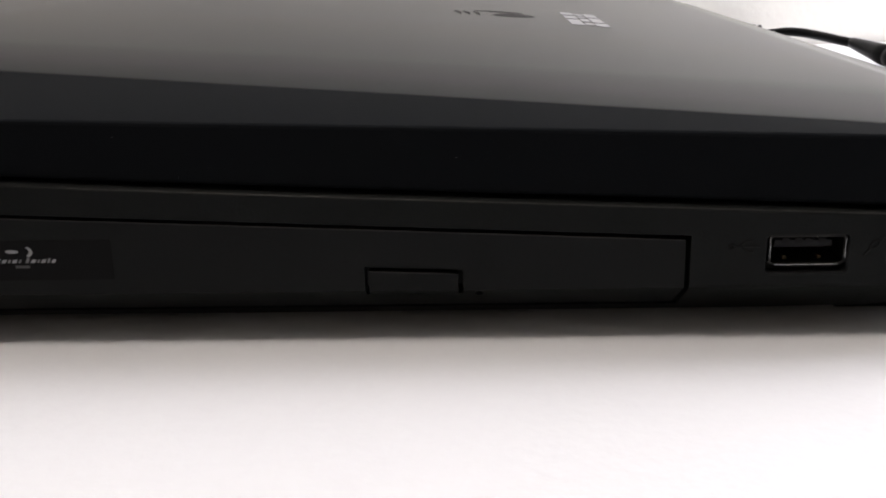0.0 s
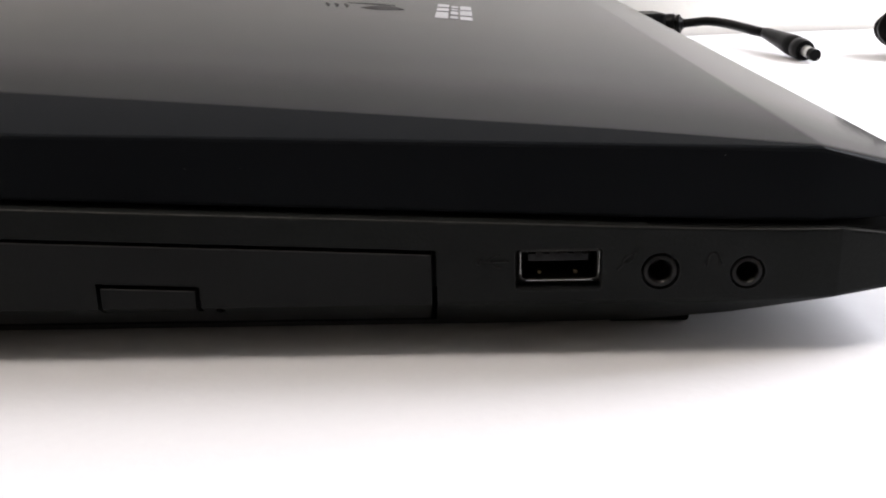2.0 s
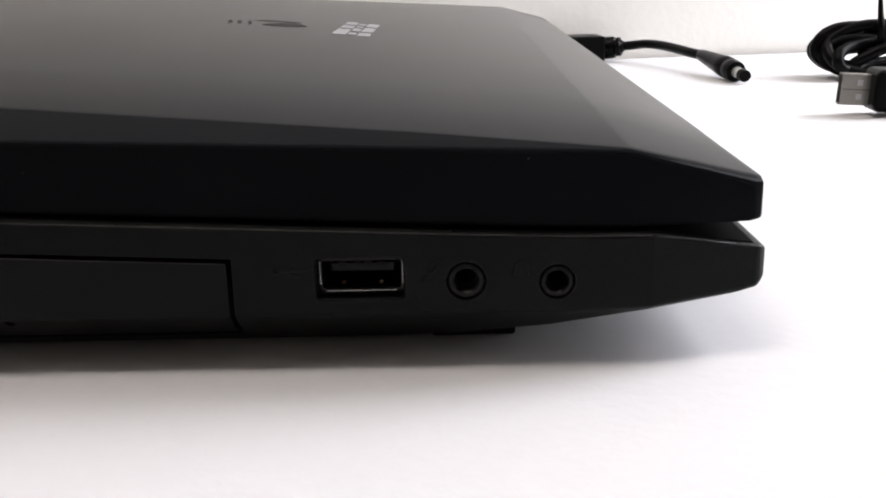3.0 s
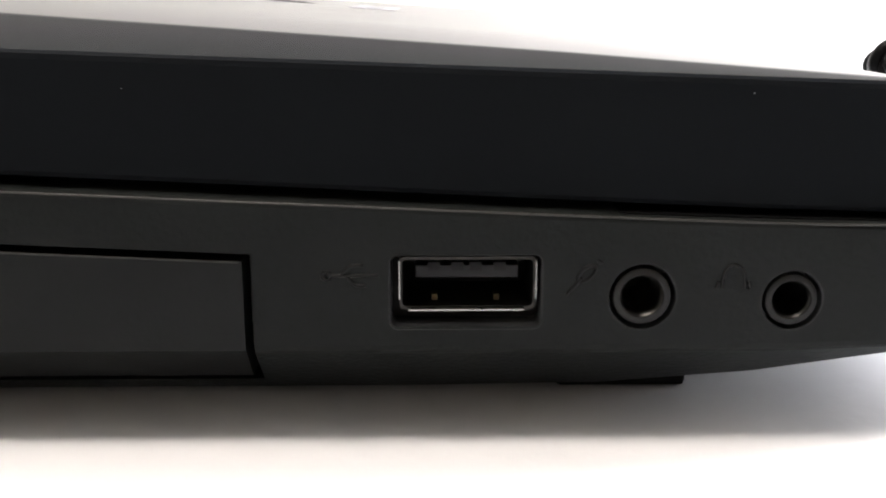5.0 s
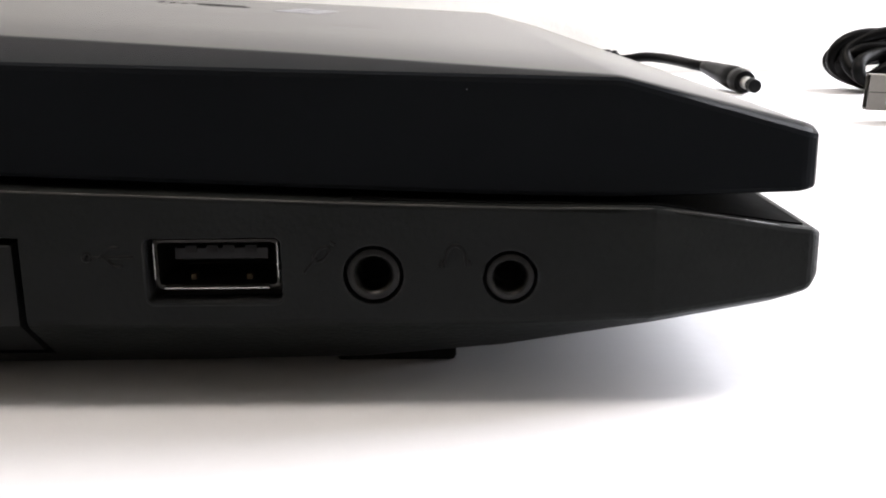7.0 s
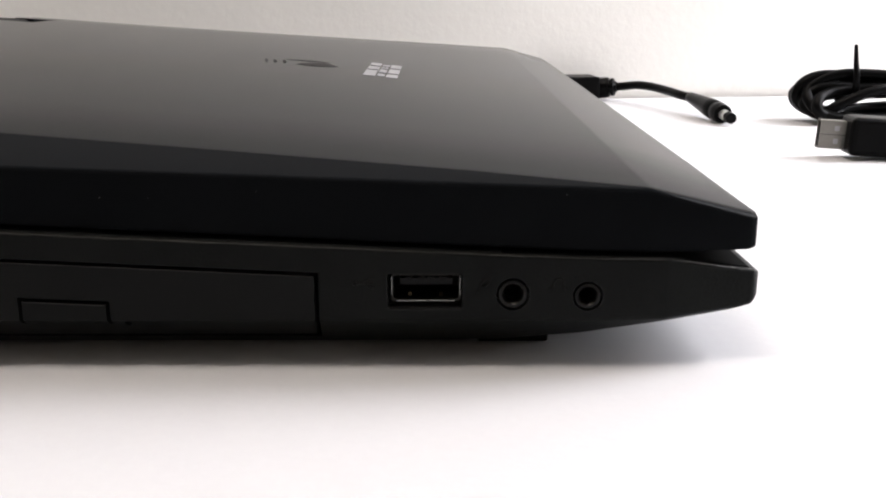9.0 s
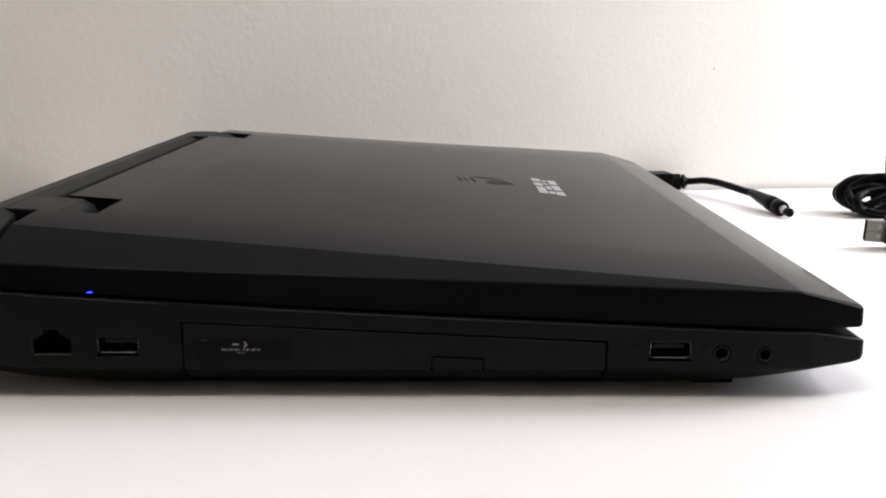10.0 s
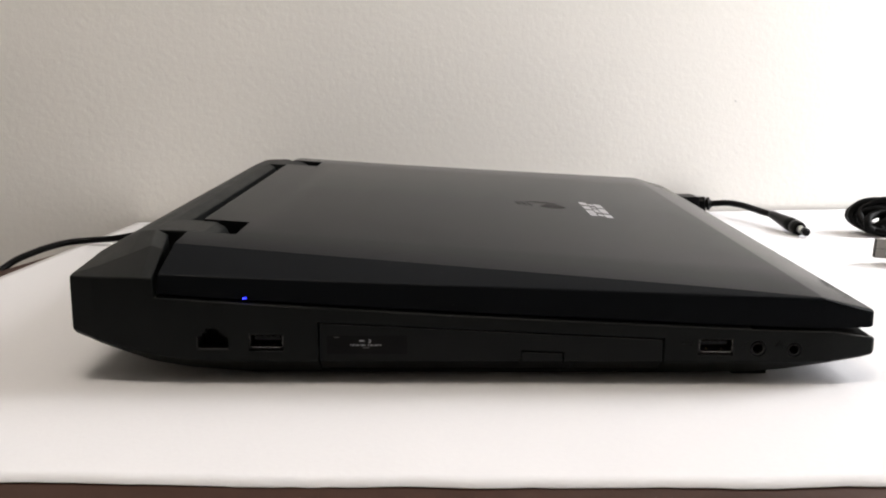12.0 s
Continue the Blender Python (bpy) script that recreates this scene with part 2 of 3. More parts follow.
room_box("ceiling", XL - 0.12, XR + 0.12, YF - 0.12, 0.12, CEIL_Z, CEIL_Z + 0.1, CEILPAINT, "plain white painted ceiling of the room", "ceiling")

window = thing("window_1", "white framed window letting cool daylight in", "window")
window["kind"] = "structure"
fr = bmesh.new()
for y0, y1, z0, z1 in ((WY0, WY1, WZ0, WZ0 + 0.05), (WY0, WY1, WZ1 - 0.05, WZ1), (WY0, WY0 + 0.05, WZ0 + 0.05, WZ1 - 0.05), (WY1 - 0.05, WY1, WZ0 + 0.05, WZ1 - 0.05)):
    box(XR + 0.04, XR + 0.09, y0, y1, z0, z1, bm=fr)
f = part("window_frame", fr, WHITEWOOD, window)
f.matrix_world = ROOM

# ================= table and paper =================
desk = thing("table", "brown laminate table mostly hidden under white paper", "table")
dz = TABLE - 0.0006


def wall_y(x):
    return (ROOM @ Vector((0, 0, 0))).y + (x - 0.49) * math.tan(radians(WALL_TURN))


LEFT = [(-0.282, -0.45), (-0.0835, 0.4065)]      # the table's free left edge
top_outline = [LEFT[0], (0.86, -0.45), (0.86, wall_y(0.86) - 0.004), LEFT[1]]
part("tabletop", prism(top_outline, dz - 0.026, dz, lambda u, v, d: (u, v, d)), BROWN, desk, bevel=0.002)
for lx, ly in ((-0.22, -0.40), (0.80, -0.40), (0.80, 0.45), (-0.06, 0.35)):
    part("leg", box(lx - 0.025, lx + 0.025, ly - 0.025, ly + 0.025, FLOOR_Z, dz - 0.026, bevel=0.003), BROWN, desk)


def paper_sheet():
    """A thin, slightly wavy sheet with an uneven torn front edge."""
    bm, nx, ny = bmesh.new(), 150, 60
    grid = []
    for i in range(nx + 1):
        u = i / nx
        col = []
        x = -0.100 + 0.80 * u
        front = -0.0975 + 0.0022 * math.sin(9 * u + 0.6) + 0.0005 * noise.noise((u * 300, 5.1, 0)) + 0.0016 * noise.noise((u * 34, 0.3, 0)) + 0.0007 * noise.noise((u * 120, 1.3, 0)) + 0.017 * max(u - 0.36, 0)
        back = wall_y(x) - 0.004
        for j in range(ny + 1):
            v = j / ny
            y = front + (back - front) * v
            xx = x + (y - 0.37) * 0.1 * (1 - u)
            z = TABLE + 0.00025 * noise.noise((x * 14, y * 14, 0.5)) * min(1, max(0, abs(y - 0.2) - 0.22) * 12 + max(0, x - 0.34) * 8)
            col.append(bm.verts.new((xx, y, z)))
        grid.append(col)
    for i in range(nx):
        for j in range(ny):
            bm.faces.new((grid[i][j], grid[i + 1][j], grid[i + 1][j + 1], grid[i][j + 1]))
    return bm


paper = part("paper_sheet", paper_sheet(), PAPER, smooth=True)
thick = paper.modifiers.new("thickness", "SOLIDIFY")
thick.thickness, thick.offset = 0.0003, -1
tagged(paper, "large white paper sheet with an uneven torn edge covering the table", "paper")

# ================= the laptop =================
W = 0.416                                   # left side to right side
laptop = thing("laptop", "closed black soft-touch gaming laptop standing on white paper", "laptop")


def along(x, table):
    return float(np.interp(x, [a for a, _ in table], [b for _, b in table]))


LID_LOW = [(0.030, 0.0413), (0.0682, 0.0389), (0.115, 0.0360), (0.190, 0.0323), (0.250, 0.0296), (0.278, 0.0281), (0.298, 0.0275), (0.330, 0.0273)]
CLEARANCE = [(0.030, 0.0009), (0.250, 0.0009), (0.290, 0.0006)]      # the slit between lid and base


def lid_bottom(x):
    return along(x, LID_LOW)


def lid_plane(x):
    return 0.0613 - 0.0710 * x


def mirrored(half):
    """A closed cross-section from its near half, listed from the bottom middle round to the top middle."""
    return half + [(x, W - y, z) for x, y, z in reversed(half)]


def deck(x):
    return lid_bottom(x) - along(x, CLEARANCE)


def base_ring(x, y_side, z_top, z_fold, z_low, z_ridge, y_low, x_ridge=None, x_mid=None, z_mid=None, y_mid=0.026):
    xr = x if x_ridge is None else x_ridge
    xm = x if x_mid is None else x_mid
    zm = z_top if z_mid is None else z_mid
    return mirrored([(x, 0.05, z_low), (x, y_low, z_low), (x, y_side, z_fold), (x, y_side, z_top), (xm, y_mid, zm), (xr, 0.05, z_ridge)])


base = part("base", loft([
    base_ring(-0.0020, 0.0070, 0.0476, 0.0262, 0.0236, 0.0492, 0.0100, -0.0040, -0.0022, 0.0479, 0.0100),
    base_ring(0.0080, 0.0036, 0.0479, 0.0228, 0.0196, 0.0550, 0.0092, 0.0060, 0.0080, 0.0506, 0.0140),
    base_ring(0.0180, 0.0018, 0.0481, 0.0202, 0.0160, 0.0588, 0.0088, 0.0150, 0.0180, 0.0540, 0.0195),
    base_ring(0.0285, 0.0009, 0.0482, 0.0179, 0.0123, 0.0590, 0.0088, 0.0212, 0.0262, 0.0568, 0.0250),
    base_ring(0.0327, 0.0007, 0.0480, 0.0172, 0.0113, 0.0566, 0.0090, 0.0262, 0.0308, 0.0552, 0.0250),
    base_ring(0.0333, 0.0006, deck(0.0333), 0.0171, 0.0112, deck(0.0333), 0.0090, 0.0275, 0.0320, deck(0.035)),
    base_ring(0.0450, 0.0000, deck(0.0450), 0.0156, 0.0090, deck(0.0450), 0.0098),
    base_ring(0.0700, 0.0000, deck(0.0700), 0.0147, 0.0070, deck(0.0700), 0.0104),
    base_ring(0.1600, 0.0000, deck(0.1600), 0.0147, 0.0067, deck(0.1600), 0.0108),
    base_ring(0.2500, 0.0000, deck(0.2500), 0.0147, 0.0068, deck(0.2500), 0.0107),
    base_ring(0.2700, 0.0000, deck(0.2700), 0.0147, 0.0075, deck(0.2700), 0.0097),
    base_ring(0.2860, 0.0000, deck(0.2860), 0.0147, 0.0092, deck(0.2860), 0.0084),
    base_ring(0.3016, 0.0004, 0.0268, 0.0150, 0.0124, 0.0268, 0.0062),
    base_ring(0.3162, 0.0042, 0.0239, 0.0160, 0.0142, 0.0239, 0.0085),
    base_ring(0.3197, 0.0052, 0.0233, 0.0166, 0.0149, 0.0233, 0.0092),
    base_ring(0.3210, 0.0068, 0.0226, 0.0179, 0.0168, 0.0226, 0.0096),
]), PLASTIC, laptop, bevel=0.0006, angle=24)

# drive bezel outline on the side, right end kinked along the fold
BX0, BX1 = 0.0984, 0.2344


FOLD = 0.0147                              # height at which the side starts to lean inwards


def folded(x0, x1, z_low, z_left, z_right, kink, d0, d1):
    """A slab on the laptop's side that bends at the fold; the kink widens its lower right corner."""
    outline = [(x0, z_low), (x0, FOLD), (x0, z_left), (x1, z_right), (x1, FOLD), (x1 + kink, z_low)]
    bm = bmesh.new()
    a = [bm.verts.new(side_sloped(u, v, d0)) for u, v in outline]
    b = [bm.verts.new(side_sloped(u, v, d1)) for u, v in outline]
    for ring, turn in ((a, 1), (b, -1)):
        bm.faces.new([ring[i] for i in (1, 2, 3, 4)][::turn])
        bm.faces.new([ring[i] for i in (0, 1, 4, 5)][::turn])
    for i in range(6):
        j = (i + 1) % 6
        bm.faces.new((a[i], b[i], b[j], a[j]))
    return bm


def side(u, v, d):
    return (u, d, v)


def side_sloped(u, v, d):
    """Below the fold the side leans inwards."""
    return (u, d + max(0.0, FOLD - v) * 1.35, v)


def rounded(x0, x1, z0, z1, r, n=4):
    out = []
    for cx, cz, a0 in ((x1 - r, z1 - r, 0), (x0 + r, z1 - r, 90), (x0 + r, z0 + r, 180), (x1 - r, z0 + r, 270)):
        for k in range(n + 1):
            a = radians(a0 + 90 * k / n)
            out.append((cx + r * math.cos(a), cz + r * math.sin(a)))
    return out


USBS = [(0.2483, 0.2626, 0.0171, 0.0241), (0.0700, 0.0840, 0.0186, 0.0256)]     # x0 x1 z0 z1 of the recesses
JACKS = [(0.2722, 0.0200, 0.0032), (0.2865, 0.0196, 0.0029)]
LAN = (0.0494, 0.0623, 0.0191, 0.0248)


def ring_at(x, z, y):
    """Turned parts on the side face: local z points out of the laptop."""
    return Matrix.Translation((x, y, z)) @ Matrix.Rotation(radians(90), 4, "X")


cutters = [folded(BX0 - 0.0007, BX1 + 0.0009, 0.0089, 0.0306, 0.0243, -0.0005, -0.01, 0.0090)]
for x0, x1, z0, z1 in USBS:
    cutters.append(prism(rounded(x0, x1, z0, z1, 0.0007), -0.01, 0.012, side))
for x, z, r in JACKS:
    cutters.append(turned([(r, -0.012), (r, 0.01)], ring_at(x, z, 0), 32))
lx0, lx1, lz0, lz1 = LAN
lan_outline = [(lx0, lz0), (lx1, lz0), (lx1, lz1), (lx1 - 0.0020, lz1), (lx1 - 0.0020, lz1 + 0.0014), (lx1 - 0.0036, lz1 + 0.0014), (lx1 - 0.0036, lz1 + 0.0034),
               (lx0 + 0.0036, lz1 + 0.0034), (lx0 + 0.0036, lz1 + 0.0014), (lx0 + 0.0020, lz1 + 0.0014), (lx0 + 0.0020, lz1), (lx0, lz1)]
cutters.append(prism(lan_outline, -0.01, 0.013, side))
carve(base, cutters)

# drive bezel with its release button, emergency hole and film label
bezel = part("drive_bezel", folded(BX0, BX1, 0.0095, 0.0299, 0.0235, -0.0006, 0.0002, 0.004), BEZEL, laptop, "matte black optical drive front")
carve(bezel, [folded(0.1780, 0.1955, 0.0136, 0.0193, 0.0186, 0, -0.01, 0.0037),
              turned([(0.0008, -0.0036), (0.0008, 0.01)], ring_at(0.1983, 0.0136, 0), 16)])
part("eject_button", folded(0.1787, 0.1946, 0.0136, 0.0184, 0.0177, 0, 0.0003, 0.0022), BEZEL, bezel)
part("film_label", prism(rounded(0.1012, 0.1330, 0.0176, 0.0250, 0.0004), 0.00005, 0.0010, side), LABEL, bezel, "glossy black film label")

# Thin beads added to draw the lit upper edges as pale lines.
part("edge_highlight", tube([(x, 0.00022, deck(x) - 0.00020) for x in (0.048, 0.10, 0.17, 0.24, 0.284)] + [(0.3012, 0.0007, 0.0266), (0.3155, 0.0045, 0.0239)], 0.00013, 6, 3), EDGE, base, "pale line painted as the upper edge's highlight", smooth=True)
part("edge_highlight", tube([(BX0 + 0.0003, 0.00022, 0.02982), (0.166, 0.00022, 0.02668), (BX1 - 0.0003, 0.00022, 0.02345)], 0.00011, 6, 3), EDGE, bezel, "pale line painted as the upper edge's highlight", smooth=True)
part("edge_highlight", tube([(0.1789, 0.00032, 0.01837), (0.1867, 0.00032, 0.01802), (0.1944, 0.00032, 0.01767)], 0.00009, 6, 3), EDGE, bezel, "pale line painted as the upper edge's highlight", smooth=True)


def crescent(cx, cz, r, n=12):
    out = []
    for k in range(n + 1):
        a = radians(-65 + 130 * k / n)
        out.append((cx + r * math.cos(a) * 1.15, cz + r * math.sin(a) * 0.75))
    for k in range(n + 1):
        a = radians(65 - 130 * k / n)
        out.append((cx + r * 0.62 * math.cos(a) * 1.15, cz + 0.0001 + r * 0.72 * math.sin(a) * 0.75))
    return out


def ellipse(cx, cz, a, b, n=20, lean=0.0):
    return [(cx + a * math.cos(2 * math.pi * k / n) + lean * b * math.sin(2 * math.pi * k / n), cz + b * math.sin(2 * math.pi * k / n)) for k in range(n)]


LC = (0.1167, 0.0215)
part("disc_mark", prism(ellipse(LC[0] - 0.0016, LC[1] + 0.0015, 0.0012, 0.00032, lean=-0.5), -0.00003, 0.0001, side), SILVER_INK, bezel, "printed silver disc mark")
part("disc_mark", prism(crescent(LC[0] + 0.0005, LC[1] + 0.0014, 0.0014), -0.00003, 0.0001, side), SILVER_INK, bezel, "printed silver disc mark")
x = LC[0] - 0.0064
for k, (wd, h) in enumerate(((0.0004, 0.0009), (0.0007, 0.0006), (0.0003, 0.0008), (0.0007, 0.0006), (0.0004, 0.0006), (0.0008, 0.0006), (0.0003, 0.0006), (0, 0), (0.0005, 0.0009), (0.0008, 0.0006), (0.0003, 0.0006), (0.0007, 0.0006), (0.0004, 0.0008), (0.0006, 0.0006))):
    if wd:
        part("print_bar", prism([(x, LC[1] - 0.0006), (x + wd, LC[1] - 0.0006), (x + wd + 0.0004, LC[1] - 0.0006 + h), (x + 0.0004, LC[1] - 0.0006 + h)], -0.00003, 0.0001, side), SILVER_INK if k % 2 else GREY_INK, bezel, "printed silver bar")
    x += wd + (0.00040 if wd else 0.0006)
part("print_bar", prism([(LC[0] - 0.0013, LC[1] - 0.0016), (LC[0] + 0.0013, LC[1] - 0.0016), (LC[0] + 0.0013, LC[1] - 0.0011), (LC[0] - 0.0013, LC[1] - 0.0011)], -0.00002, 0.0001, side), DIM_INK, bezel, "faint grey print")
part("print_bar", prism([(0.1040, 0.0243), (0.1062, 0.0243), (0.1062, 0.0246), (0.1040, 0.0246)], -0.00002, 0.0001, side), DIM_INK, bezel, "faint grey print")


def frame_prism(outer, inner, d0, d1):
    """A tube of two outlines with equal point counts."""
    bm = bmesh.new()
    loops = [[bm.verts.new((u, d, v)) for u, v in o] for o, d in ((outer, d0), (outer, d1), (inner, d1), (inner, d0))]
    n = len(outer)
    for a, b in zip(loops, loops[1:] + loops[:1]):
        for i in range(n):
            j = (i + 1) % n
            bm.faces.new((a[i], a[j], b[j], b[i]))
    return bm


def rings_on_side(outlines):
    """A skin through outlines with equal point counts, each at its own depth into the side."""
    bm = bmesh.new()
    loops = [[bm.verts.new((u, d, v)) for u, v in o] for o, d in outlines]
    for a, b in zip(loops, loops[1:]):
        for i in range(len(a)):
            j = (i + 1) % len(a)
            bm.faces.new((a[i], a[j], b[j], b[i]))
    return bm


for rx0, rx1, rz0, rz1 in USBS:
    x0, x1, z0, z1 = rx1 - 0.0135, rx1 - 0.0004, rz0 + 0.0014, rz1 - 0.0004
    w = x1 - x0
    port = part("usb_port", frame_prism(rounded(x0, x1, z0, z1, 0.0005), rounded(x0 + 0.0003, x1 - 0.0003, z0 + 0.0003, z1 - 0.0003, 0.0004), 0.0012, 0.0115), SHELL, laptop, "nickel steel socket shell in black recess")
    part("recess_lip", rings_on_side([(rounded(rx0 - 0.00015, rx1 + 0.00015, rz0 - 0.0003, rz1 + 0.0001, 0.0009), -0.00004), (rounded(rx0 - 0.00005, rx1 + 0.00005, rz0 - 0.0001, rz1, 0.0008), 0.00004),
                                      (rounded(rx0 + 0.0001, rx1 - 0.0001, rz0 + 0.0001, rz1 - 0.0001, 0.0006), 0.0005), (rounded(rx0 + 0.0001, rx1 - 0.0001, rz0 + 0.0001, rz1 - 0.0001, 0.0006), 0.0032)]), RIM_GLINT, port, "chamfered recess edge, coloured pale as its highlight", smooth=True, sharp=35)
    part("recess_floor", frame_prism(rounded(rx0 + 0.0001, rx1 - 0.0001, rz0 + 0.0001, rz1 - 0.0001, 0.0006), rounded(x0 + 0.0001, x1 - 0.0001, z0 + 0.0001, z1 - 0.0001, 0.0005), 0.0030, 0.0036), CAVITY, port)
    part("flare", box(x0 - 0.00003, x0 + 0.00012, 0.0007, 0.0017, z0 + 0.0011, z1 - 0.0003, bevel=0.00004), STEEL, port, "bright bent steel flare")
    part("flare", box(x1 - 0.00012, x1 + 0.00003, 0.0007, 0.0017, z0 + 0.0011, z1 - 0.0003, bevel=0.00004), STEEL, port, "bright bent steel flare")
    part("flare", box(x0 + 0.0009, x1 - 0.0011, 0.0007, 0.0017, z0 - 0.00005, z0 + 0.00016, bevel=0.00004), STEEL, port, "bright bent steel flare")
    part("socket_back", box(x0 + 0.0002, x1 - 0.0002, 0.0100, 0.0112, z0 + 0.0002, z1 - 0.0002), CAVITY, port)
    tz = z1 - 0.0014
    part("socket_tongue", box(x0 + 0.0015, x1 - 0.0015, 0.0034, 0.0100, tz - 0.0013, tz, bevel=0.0001), TONGUE, port, "grey plastic tongue with notched edge")
    for s in (0.255, 0.43, 0.565, 0.745):
        cx = x0 + w * s
        part("socket_contact", box(cx - 0.0006, cx + 0.0006, 0.0032, 0.0098, tz - 0.0005, tz + 0.0003), CAVITY, port)
    for s in (0.26, 0.72):
        cx = x0 + w * s
        part("spring_tab", box(cx - 0.0003, cx + 0.0003, 0.0032, 0.0046, z0 + 0.00025, z0 + 0.0009, bevel=0.0001), GOLD, port, "gilt steel spring tab")

lan = part("network_port", frame_prism([(a, b) for a, b in lan_outline], [((a - 0.0556) * 0.94 + 0.0556, (b - 0.0218) * 0.92 + 0.0218) for a, b in lan_outline], 0.0005, 0.0128), CAVITY, laptop, "black network socket with dull steel lip")
part("socket_back", box(lx0, lx1, 0.0118, 0.0128, lz0, lz1 + 0.0034), CAVITY, lan)
part("steel_lip", box(lx0 + 0.0006, lx1 - 0.0004, 0.0003, 0.0020, lz0 + 0.0002, lz0 + 0.0005), LIP, lan, "dull steel lip")
part("steel_lip", box(lx0 + 0.0001, lx0 + 0.0003, 0.0003, 0.0020, lz0 + 0.0006, lz1 - 0.0004), LIP, lan, "dull steel lip")

for x, z, r in JACKS:
    m = ring_at(x, z, 0.0)
    jack = part("audio_jack", turned([(r * 0.86, -0.0085), (r * 0.87, -0.0006), (r * 0.85, -0.0002), (r * 0.80, -0.0001), (r * 0.66, -0.0001), (r * 0.63, -0.0003)], m, 40, False), JACK, laptop, "round dark plastic audio jack collar", smooth=True, sharp=40)
    part("jack_rim", turned([(r * 1.05, -0.00002), (r * 1.03, 0.00005), (r * 0.995, -0.0003), (r * 0.985, -0.0020)], m, 40, False), RIM_GLINT, jack, "chamfered hole edge, coloured pale as its highlight", smooth=True)
    part("jack_sleeve", turned([(r * 0.64, -0.0003), (r * 0.61, -0.0004), (r * 0.55, -0.0009), (r * 0.53, -0.0014), (r * 0.525, -0.0042)], m, 36, False), NICKEL, jack, "dark nickel inner sleeve", smooth=True)
    part("jack_hole", turned([(r * 0.53, -0.0042), (r * 0.50, -0.0082), (0.0001, -0.0083)], m, 24, False), CAVITY, jack)
    part("jack_gap", turned([(r * 0.99, -0.0030), (r * 0.86, -0.0030)], m, 36, False), CAVITY, jack)


def icon(name, lines, radius=0.0002):
    bm = bmesh.new()
    for pts in lines:
        t = tube([(a, 0.00002, b) for a, b in pts], radius, 6, 4)
        me = bpy.data.meshes.new("line")
        t.to_mesh(me)
        t.free()
        bm.from_mesh(me)
        bpy.data.meshes.remove(me)
    return part(name, bm, ICON, laptop, "moulded black icon", smooth=True)


def arc(cx, cz, rx, rz, a0, a1, n=10):
    return [(cx + rx * math.cos(radians(a0 + (a1 - a0) * k / n)), cz + rz * math.sin(radians(a0 + (a1 - a0) * k / n))) for k in range(n + 1)]


icon("trident_icon", [[(0.2423, 0.0222), (0.2450, 0.0222), (0.2472, 0.0222)], [(0.2437, 0.0222), (0.2446, 0.0231), (0.2458, 0.0232)], [(0.2442, 0.0222), (0.2450, 0.0213), (0.2460, 0.0212)], arc(0.2423, 0.0222, 0.0004, 0.0004, 0, 350)])
icon("microphone_icon", [[(0.2650, 0.0203), (0.2658, 0.0212), (0.2664, 0.0219)], [(0.2662, 0.0214), (0.2660, 0.0219), (0.2666, 0.0228), (0.2674, 0.0231), (0.2677, 0.0226), (0.2671, 0.0218), (0.2662, 0.0214)], [(0.2678, 0.0236), (0.2683, 0.0233)]])
icon("headphone_icon", [arc(0.2808, 0.0217, 0.0010, 0.0014, 0, 180), [(0.2818, 0.0218), (0.2819, 0.0208)], [(0.2798, 0.0218), (0.2797, 0.0208)], [(0.2822, 0.0215), (0.2824, 0.0208)], [(0.2794, 0.0215), (0.2792, 0.0208)]])

part("status_light", box(0.0680, 0.0696, 0.0010, 0.0030, lid_bottom(0.0688) + 0.00085, lid_bottom(0.0688) + 0.0011, bevel=0.0001), BLUE_LED, laptop, "small glowing blue status light")

for x0, x1, y0, y1, zt in ((0.2662, 0.2808, 0.0145, 0.033, 0.0102), (0.2662, 0.2808, W - 0.033, W - 0.0145, 0.0102), (0.062, 0.100, 0.022, 0.040, 0.0098), (0.062, 0.100, W - 0.040, W - 0.022, 0.0098)):
    part("foot", box(x0, x1, y0, y1, TABLE, zt, bevel=0.0006), FOOT, laptop, "black rubber foot")


# palm rest, a panel let into the base behind its front rim
part("palm_rest", loft([mirrored([(x, 0.05, z), (x, y, z), (x, y, z + 0.0006), (x, 0.05, z + 0.0006)]) for x, y, z in ((0.2700, 0.0012, deck(0.270) - 0.0005), (0.2860, 0.0012, deck(0.286) - 0.0005), (0.3018, 0.0017, 0.0263), (0.3188, 0.0066, 0.0230))]), DECK, laptop, "palm rest inside the rim, blackened for the lid's shade")


# lid
def lid_ring(x, y_side, z_crease, y_top, z_top, z_bot=None, x_mid=None, z_mid=None):
    zb = lid_bottom(x) if z_bot is None else z_bot
    xm = x if x_mid is None else x_mid
    zm = z_top if z_mid is None else z_mid
    return mirrored([(xm + 0.0, 0.060, zb), (x, y_side, zb), (x, y_side, z_crease), (x, y_top, z_top), (xm, 0.060, zm)])


CREASE_Z = [(0.035, 0.0492), (0.0836, 0.0473), (0.195, 0.0435), (0.2645, 0.0410), (0.298, 0.0398)]      # outer crease of the lid's side
FACET_Y = [(0.035, 0.0255), (0.127, 0.0198), (0.1965, 0.0142), (0.2645, 0.0078), (0.298, 0.0032)]   # where the side facet meets the top
CROWN = [(0.035, 0.0010), (0.100, 0.0011), (0.175, 0.0007), (0.260, 0.0)]      # how far the top falls towards its sides
rear = mirrored([(0.0345, 0.060, 0.0413), (0.0335, 0.0024, 0.0412), (0.0345, 0.0024, 0.0492), (0.0356, 0.0252, 0.0577), (0.0346, 0.060, lid_plane(0.0346))])
rings = [rear]
